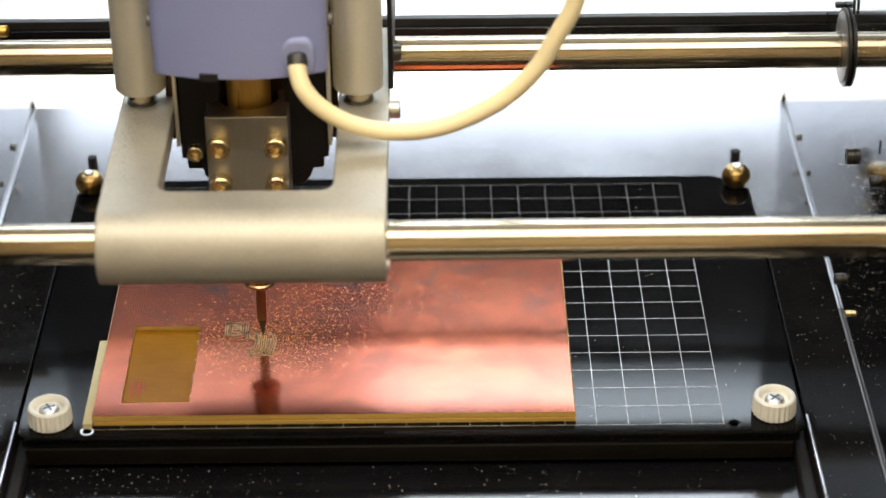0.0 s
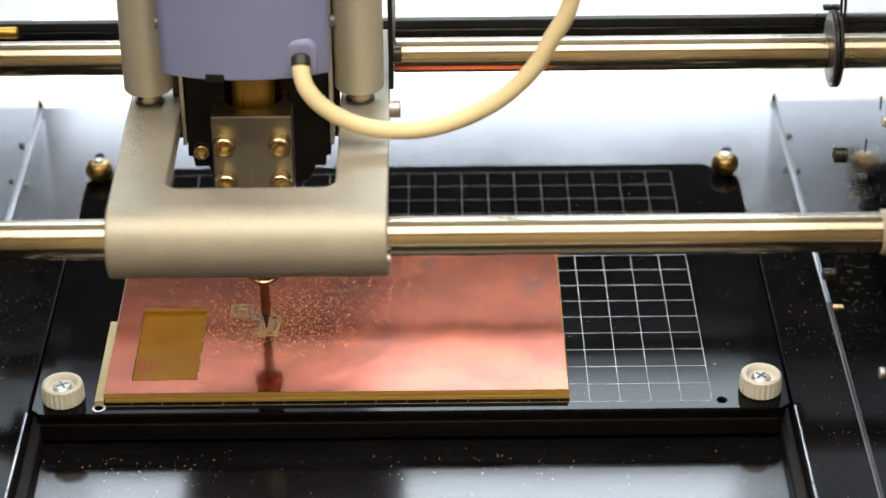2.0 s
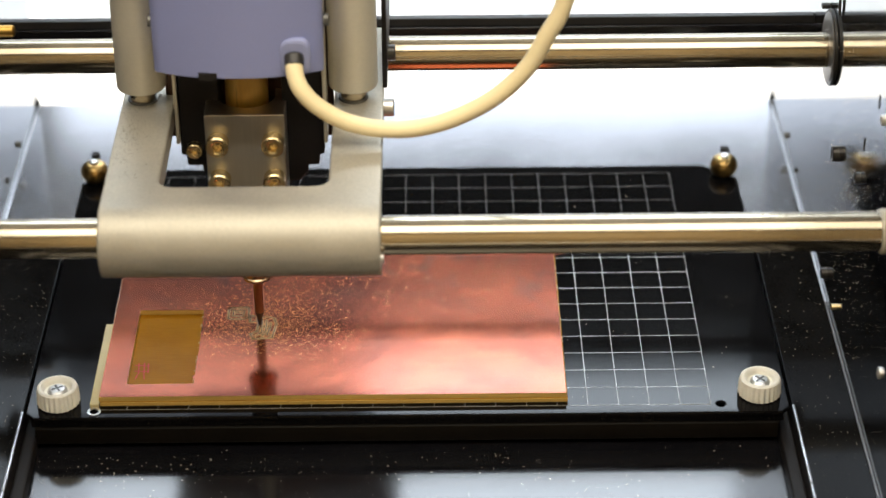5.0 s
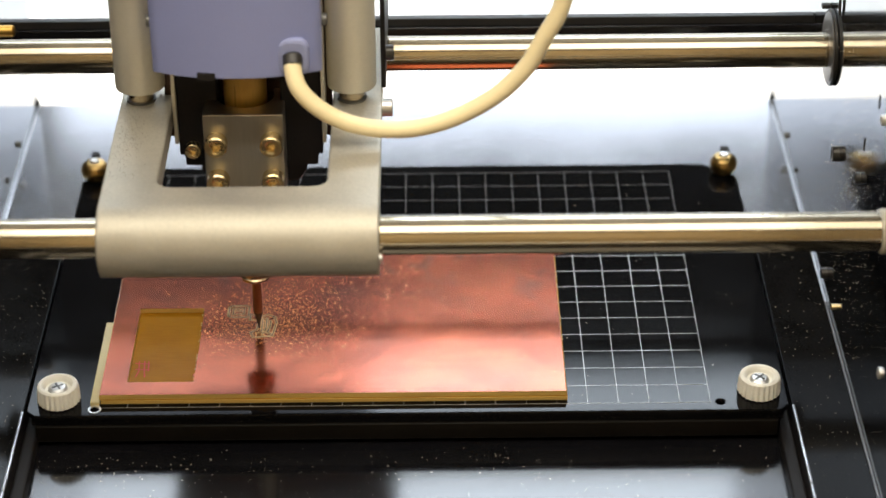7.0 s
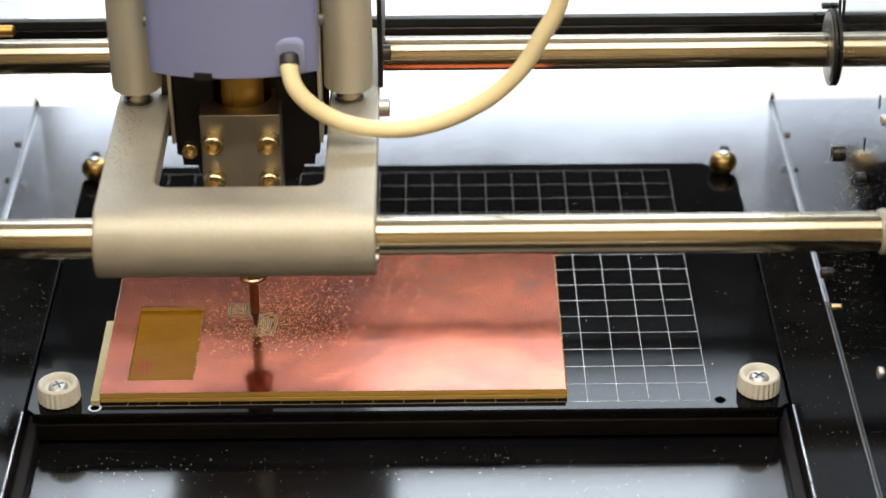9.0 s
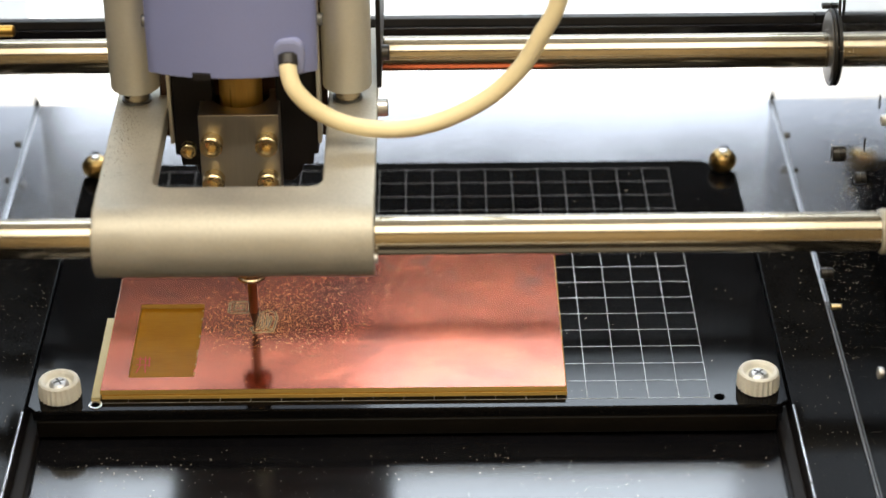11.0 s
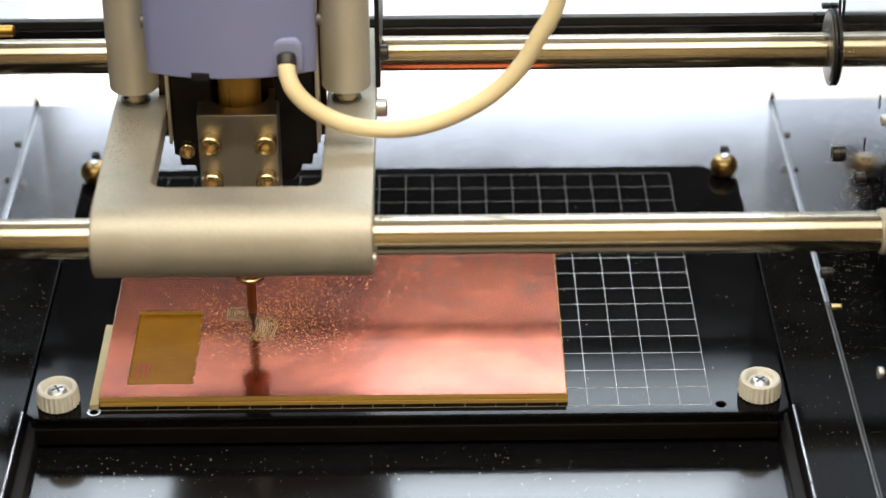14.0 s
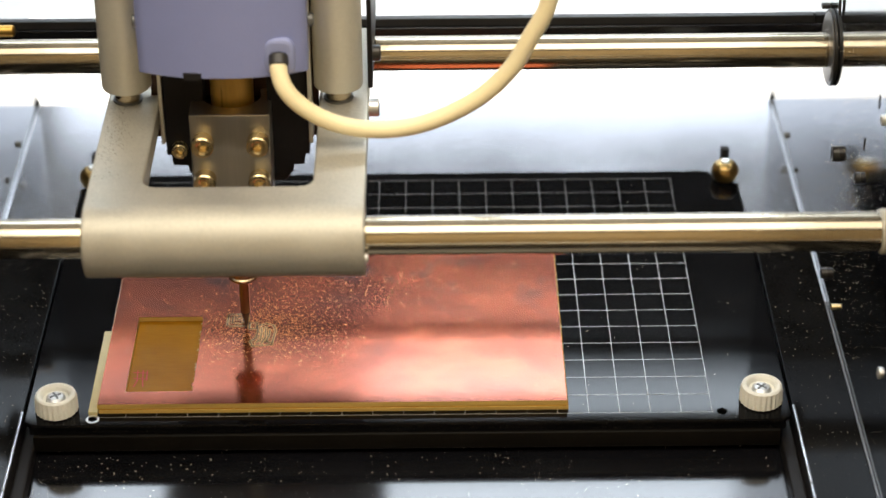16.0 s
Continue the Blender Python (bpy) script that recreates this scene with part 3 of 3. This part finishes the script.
part("edge_burr", chips(46, lambda r: ((BX1 + 0.0002, r.uniform(0.02, 0.095), r.uniform(0.0016, 0.0036)), (1, 0, 0.4)), 0.00042, 22), STRIP, board, "pale ragged burrs along the sawn edge", smooth=0)
part("hole_burr", chips(34, lambda r: ((-0.0691, r.uniform(0.011, 0.052), 0.0033), (-0.6, 0, 0.8)), 0.00034, 23), STRIP, board, "pale torn burrs on the rim of the cut-out", smooth=0)
strip = tagged(part("laminate_strip", box(-0.1021, -0.0992, 0.0010, 0.0478, 0.00005, 0.0015, 0.0001), STRIP), "pale laminate offcut strip beside the circuit board", "laminate strip")


def track(points, w, z, bm=None, closed=True):
    """A flat milled line of width w along points."""
    b = bmesh.new()
    n = len(points)
    for i in range(n if closed else n - 1):
        p, q = Vector(points[i]), Vector(points[(i + 1) % n])
        d = (q - p).normalized()
        o = Vector((-d.y, d.x)) * w / 2
        e = d * w / 2
        vs = [b.verts.new((v.x, v.y, z)) for v in (p - e + o, q + e + o, q + e - o, p - e - o)]
        ext = [b.verts.new((v.co.x, v.co.y, z - 0.00003)) for v in vs]
        b.faces.new(vs)
        for k in range(4):
            b.faces.new((vs[k], vs[(k + 1) % 4], ext[(k + 1) % 4], ext[k]))
    return merge(bm, b)


ZT = 0.00341
pat = [
    ([(-0.0602, 0.0536), (-0.0594, 0.0544), (-0.0542, 0.0544), (-0.0534, 0.0536), (-0.0534, 0.0482), (-0.0542, 0.0474), (-0.0594, 0.0474), (-0.0602, 0.0482)], True),
    ([(-0.0587, 0.0527), (-0.0550, 0.0527), (-0.0550, 0.0492), (-0.0587, 0.0492)], True),
    ([(-0.0579, 0.0512), (-0.0560, 0.0512)], False),
    ([(-0.0527, 0.0492), (-0.0502, 0.0492), (-0.0502, 0.0456), (-0.0527, 0.0456)], True),
    ([(-0.0500, 0.0470), (-0.0470, 0.0488), (-0.0444, 0.0474), (-0.0436, 0.0440), (-0.0446, 0.0360), (-0.0510, 0.0352), (-0.0520, 0.0380), (-0.0500, 0.0400), (-0.0496, 0.0440)], True),
    ([(-0.0484, 0.0462), (-0.0484, 0.0390), (-0.0500, 0.0374)], False),
    ([(-0.0470, 0.0466), (-0.0470, 0.0400), (-0.0480, 0.0372)], False),
    ([(-0.0456, 0.0450), (-0.0456, 0.0420), (-0.0464, 0.0380), (-0.0452, 0.0372)], False),
]
for loop, closed in pat:
    t = part("engraved_track", track(loop, 0.00105, ZT, closed=closed), GROOVE, board, "pale engraved isolation line", smooth=0)
    part("track_core", track(loop, 0.00030, ZT + 0.00003, closed=closed), GROOVE_DARK, t, smooth=0)
ink = [[(-0.0896, 0.0230), (-0.0850, 0.0226)], [(-0.0892, 0.0196), (-0.0848, 0.0192)], [(-0.0884, 0.0240), (-0.0880, 0.0186), (-0.0888, 0.0150)], [(-0.0866, 0.0242), (-0.0862, 0.0180), (-0.0858, 0.0150)], [(-0.0852, 0.0238), (-0.0849, 0.0186)]]
for l in ink:
    part("ink_stroke", track(l, 0.00038, 0.00156, closed=False), RED_INK, board, "red pen stroke", smooth=0)


def on_board(r):
    k = r.random()
    if k < 0.72:
        x, y = r.gauss(-0.046, 0.0120), r.gauss(0.0445, 0.009)
    elif k < 0.97:
        x, y = r.gauss(-0.02, 0.028), r.gauss(0.074, 0.011)
    else:
        x, y = r.uniform(BX0, BX1), r.uniform(BY0, BY1)
    if not (BX0 + 0.001 < x < BX1 - 0.001 and BY0 + 0.001 < y < BY1 - 0.001) or (-0.0912 < x < -0.0686 and 0.009 < y < 0.054):
        return None
    return (x, y, 0.00339), (0, 0, 1)


dust = tagged(part("copper_swarf", chips(6200, on_board, 0.00019, 11), CHIP, None, "", 0), "fine copper swarf scattered over the circuit board", "swarf", kind="stuff")


def on_base(r):
    k = r.random()
    if k < 0.10:
        return (r.uniform(TX + 0.001, WX), r.uniform(-0.08, 0.12), BZ + 0.0001), (0, 0, 1)
    if k < 0.62:
        y, z = r.gauss(0.045, 0.03), r.gauss(0.06, 0.03)
        return ((WX - 0.0001, y, z), (-1, 0, 0)) if z > 0 else None
    if k < 0.85:
        y = r.gauss(-0.022, 0.009)
        return (TXL + 0.006 + (TX - TXL - 0.012) * r.random() ** 1.5, y, TZ + 0.0002 + 0.035 * (y + 0.019)), (0, 0, 1)
    return (r.uniform(WXL, TXL), r.uniform(-0.05, 0.10), BZ + 0.0001), (0, 0, 1)


tagged(part("base_swarf", chips(2100, on_base, 0.00019, 12), PALE_CHIP, None, "", 0), "pale swarf specks on the black machine base", "swarf", kind="stuff")


def on_table(r):
    x, y = r.uniform(0.055, 0.122), r.uniform(0.0, 0.153)
    return (x, y, 0.00005), (0, 0, 1)


table_dust = tagged(part("table_swarf", chips(60, on_table, 0.00024, 13), PALE_CHIP, None, "", 0), "pale swarf specks on the gridded table", "swarf", kind="stuff")

# ---- carriage on the rods ----
CX = -0.0505
carriage = thing("carriage", "cast aluminium carriage sliding on two steel rods", "carriage", at=pose(CX, 0.03, RZ))
TOPZ = 0.0917
b = prism([(-0.0922, RYF), (-0.0090, RYF), (-0.0090, 0.090), (-0.0922, 0.090)], [rounded(-0.0757, -0.0247, -0.0153, 0.0700, 0.0042)], TOPZ - 0.0075, TOPZ, bevel=0.0006)
part("carriage_plate", b, CAST, carriage)
part("front_bearing_tube", prism(circle(0, 0, 0.01175, 72), [circle(0, 0, 0.00605, 32)], 0, 0.0832, Matrix.Translation((-0.0922, RYF, RZ)) @ pose(0, 0, 0, 90, 0, 90), bevel=0.0006), CAST, carriage)
part("rear_bearing_tube", prism(circle(0, 0, 0.0068, 64), [circle(0, 0, 0.00605, 32)], 0, 0.070, Matrix.Translation((-0.0855, RYB, RZ)) @ pose(0, 0, 0, 90, 0, 90), bevel=0.0006), CAST, carriage)
b = cap_screw(0.0016, 0.0009)
bmesh.ops.transform(b, matrix=Matrix.Translation((-0.0090, RYF - 0.0078, RZ - 0.0030)) @ pose(0, 0, 0, 0, 90, 0), verts=b.verts)
part("end_screw", b, SCREW_STEEL, carriage, "small bright end screw")
SX = (-0.0858, -0.0185)
SY = 0.0400
for x in SX:
    part("vertical_shaft", rod(0.0040, (x, SY, TOPZ - 0.001), (x, SY, 0.235), 0.0003, 40), STEEL, carriage, "polished vertical shaft")
    part("shaft_collar", lathe([(0.0047, 0), (0.0047, 0.0006), (0.0041, 0.0008)], 32, pose(x, SY, TOPZ)), RECESS, carriage)
part("side_plate", box(-0.0093, -0.0077, 0.046, 0.104, 0.0917, 0.24, 0.0004), DULL_BLACK, carriage, "black vertical side plate")
b = cap_screw(0.0026, 0.0026)
bmesh.ops.transform(b, matrix=Matrix.Translation((-0.0077, 0.051, 0.1020)) @ pose(0, 0, 0, 0, 90, 0), verts=b.verts)
part("side_screw", b, BLACK_SCREW, carriage, "black socket-head screw")
b = cap_screw(0.0029, 0.0034)
bmesh.ops.transform(b, matrix=Matrix.Translation((-0.0090, 0.040, 0.0880)) @ pose(0, 0, 0, 0, 90, 0), verts=b.verts)
part("side_screw", b, SCREW_STEEL, carriage, "plated screw head")


def on_arm(r):
    x, y = r.gauss(-0.0880, 0.0025), r.gauss(0.02, 0.016)
    return ((x, y, TOPZ + 0.00001), (0, 0, 1)) if -0.0918 < x < -0.0762 and -0.01 < y < 0.05 else None


arm_dust = tagged(part("arm_swarf", chips(1000, on_arm, 0.00015, 14), GRIT, None, "", 0), "dark grit on the carriage arm", "swarf", kind="stuff")

# ---- spindle head ----
HX, HY = -0.0525, 0.0395
head = thing("spindle_head", "lilac spindle motor head with a steel tool clamp block", "spindle head", at=pose(HX, HY, 0.09))
for x in SX:
    part("slide_sleeve", prism(circle(0, 0, 0.0079, 56), [circle(0, 0, 0.0042, 32)], 0, 0.125, pose(x, SY, 0.0968), bevel=0.0005), TURNED, head, "grey turned slide sleeve")
part("web", box(SX[0], SX[1], 0.0462, 0.0520, 0.0985, 0.22, 0.0006), TURNED, head)
part("back_plate", box(HX - 0.0262, HX + 0.0275, 0.0426, 0.0460, 0.0765, 0.22, 0.0004), REFLECTED_BROWN, head, "dark metal back plate, browned for the copper's reflection")
hw = 0.0230
for s in (-1, 1):
    lo = 0.0135 if s < 0 else 0.0148
    prof = [(s * hw, 0.22), (s * hw, 0.0742), (s * (hw - 0.0015), 0.0740), (s * (hw - 0.0018), 0.0703), (s * (lo + 0.0030), 0.0702), (s * (lo + 0.0027), 0.0680), (s * lo, 0.0643), (s * 0.0100, 0.0643), (s * 0.0100, 0.22)]
    part("bracket", prism(prof, [], -0.0425, -0.0345, Matrix.Translation((HX + 0.0014, 0, 0)) @ pose(0, 0, 0, 90, 0, 0), bevel=0.0005), DULL_BLACK, head, "black stepped bracket plate")
for s in (-1, 1):
    part("bracket_cheek", box(HX + 0.0014 + s * 0.0236 - 0.0006, HX + 0.0014 + s * 0.0236 + 0.0006, 0.0330, 0.0425, 0.0790, 0.22, 0.0002), TURNED, head, "thin grey cheek strip")
BL = 0.0127
part("clamp_block", prism([(HX - BL, 0.0250), (HX + BL, 0.0250), (HX + BL, 0.0540), (HX - BL, 0.0540)], [circle(HX, HY, 0.0094, 48)], 0.064, 0.0938, bevel=0.0004), BLOCK_STEEL, head, "brushed steel tool clamp block")
part("bearing_ring", prism(circle(HX, HY, 0.0093, 48), [circle(HX, HY, 0.0071, 48)], 0.072, 0.0915), DULL_BLACK, head)
part("spindle_sleeve", rod(0.0069, (HX, HY, 0.0600), (HX, HY, 0.1300), 0.0004, 48), SLEEVE, head, "brass spindle sleeve")


def head_bolt(x, y, z, r, h):
    b = cap_screw(r, h)
    bmesh.ops.transform(b, matrix=Matrix.Translation((x, y, z)) @ pose(0, 0, 0, 90, 0, 0), verts=b.verts)
    part("bolt", b, BOLT_BRASS, head, "yellow zinc-plated socket-head bolt")


for z in (0.0842, 0.0708):
    for x in (-0.0087, 0.0087):
        head_bolt(HX + x, 0.0250, z, 0.0036, 0.0042)
head_bolt(HX - 0.0172, 0.0345, 0.0768, 0.0026, 0.0028)
# motor casing: flat sides and a gently bowed front
CW = 0.0260
arc = [(HX + CW * (k / 10), 0.0128 + 0.0052 * abs(k / 10) ** 2.2) for k in range(-10, 11)]
outline = [(HX - CW + 0.0005, 0.0335)] + arc + [(HX + CW - 0.0005, 0.0335)]
casing = part("motor_casing", prism(outline, [], 0.1128, 0.24, bevel=0.0005), LILAC, head, "lilac plastic motor casing")
part("rim_notch", box(HX - 0.0120, HX - 0.0064, 0.0128, 0.030, 0.1124, 0.1149, 0.0002), DULL_BLACK, head, "dark rim notch")
part("cable_boss", prism(rounded(-0.0048, 0.0048, -0.0060, 0.0066, 0.0036), [], 0, 0.0036, Matrix.Translation((-0.0350, 0.0170, 0.1192)) @ pose(0, 0, 0, 90, 0, 0), bevel=0.0012), LILAC_PALE, casing, "raised pale lilac cable boss")
part("grommet", rod(0.0030, (-0.0353, 0.0145, 0.1205), (-0.0351, 0.0117, 0.1176), 0.0006, 32), RUBBER, casing, "black rubber grommet")
for s in (-1, 1):
    b = cap_screw(0.0020, 0.0017)
    bmesh.ops.transform(b, matrix=Matrix.Translation((HX + s * CW, 0.0250, 0.1270)) @ pose(0, 0, 0, 0, 90 * s, 0), verts=b.verts)
    part("casing_screw", b, RECESS, casing, "small plated side screw")
path = [(-0.0352, 0.0130, 0.1192), (-0.0350, 0.0108, 0.1160), (-0.0332, 0.0086, 0.1115), (-0.0285, 0.0078, 0.1062), (-0.0209, 0.0080, 0.1010), (-0.0115, 0.0080, 0.0982), (-0.0011, 0.0080, 0.0977), (0.0093, 0.0080, 0.0998), (0.0197, 0.0080, 0.1046), (0.0283, 0.0080, 0.1107), (0.0359, 0.0080, 0.1193), (0.0409, 0.0080, 0.1288), (0.0458, 0.0080, 0.1390), (0.0485, 0.0090, 0.1550), (0.0480, 0.0120, 0.1800)]
part("cable", tube(path, 0.00272, 20, 8), CABLE, head, "cream sheathed motor cable")
part("spindle_nose", lathe([(0.0042, 0.036), (0.0046, 0.0355), (0.0046, 0.034), (0.0045, 0.033), (0.0045, 0.0258), (0.0050, 0.0254), (0.0050, 0.0246), (0.0042, 0.0240), (0.0026, 0.0238)], 48, pose(HX, HY, 0)), NOSE, head, "bronzed collet nose")
part("spindle_shaft", rod(0.0034, (HX, HY, 0.0350), (HX, HY, 0.0640), 0.0003, 32), TURNED, head, "grey turned spindle shaft")
part("cutter", lathe([(0.00165, 0.040), (0.00165, 0.0105), (0.0016, 0.0102)], 24, pose(HX, HY + 0.0004, 0)), TOOL, head, "slim engraving cutter shank")
part("cutter_tip", lathe([(0.0016, 0.0104), (0.0014, 0.0095), (0.00015, 0.0034)], 16, pose(HX, HY + 0.0004, 0)), TIP, head, "dark pointed cutter tip")


# ---- what moves ----
TABLE_ROWS = [(0, -7.3), (0.5, -5.4), (1, -3.2), (1.5, -1.71), (2, 0.18), (2.5, 2.03), (2.75, 2.45), (3, 2.42), (3.5, 0.91), (4, 0.04), (4.3, -0.5), (5.3, -2.6), (6.2, -3.2), (6.5, -2.86), (7, -0.97), (7.5, -0.51), (8, 1.46), (8.5, 1.94), (9, 0.0), (9.4, -0.8), (10.4, 0.2), (11.2, 1.9), (11.5, 1.93), (12, 1.95), (12.5, 1.94), (13, 0.0), (13.5, -1.92), (14, -2.37), (14.5, -3.86), (15, -6.2), (15.5, -6.26), (16, -6.26)]
CAR_ROWS = [(0, 4.7), (0.5, 4.75), (1, 4.7), (1.5, 4.8), (2, 4.72), (2.5, 4.64), (3, 2.92), (3.5, 2.42), (4, 3.79), (4.3, 4.0), (5.2, 3.5), (6.2, 3.3), (6.5, 3.29), (7, 3.17), (7.5, 1.64), (8, 1.37), (8.5, 2.19), (9, 2.19), (9.4, 2.1), (10.5, 1.9), (11.2, 1.72), (11.55, 1.72), (11.9, 0.35), (12, 0.04), (12.5, 0.0), (13, 0.0), (13.5, -0.27), (14, 1.37), (14.5, 1.91), (15, 1.91), (15.5, 1.09), (16, -1.09)]
LIFT_ROWS = [(0, 0), (11.55, 0), (11.8, 1.9), (11.97, 1.9), (12.1, 1.3), (12.3, 0.45), (12.45, 0), (16, 0)]


def level(rows, t):
    for (a, u), (b, v) in zip(rows, rows[1:]):
        if a <= t <= b:
            return u + (v - u) * (t - a) / (b - a)
    return rows[-1][1]


def motions():
    for ob in (table, board, strip, dust, table_dust):
        p = ob.location.copy()
        walk(ob, [(t, pose(p.x, p.y + 0.001 * d, p.z)) for t, d in TABLE_ROWS])
    times = sorted({t for t, _ in CAR_ROWS} | {t for t, _ in LIFT_ROWS})
    for ob in (carriage, arm_dust):
        p = ob.location.copy()
        walk(ob, [(t, pose(p.x + 0.001 * level(CAR_ROWS, t), p.y, p.z)) for t in times])
    p = head.location.copy()
    walk(head, [(t, pose(p.x + 0.001 * level(CAR_ROWS, t), p.y, p.z + 0.001 * level(LIFT_ROWS, t))) for t in times])


motions()
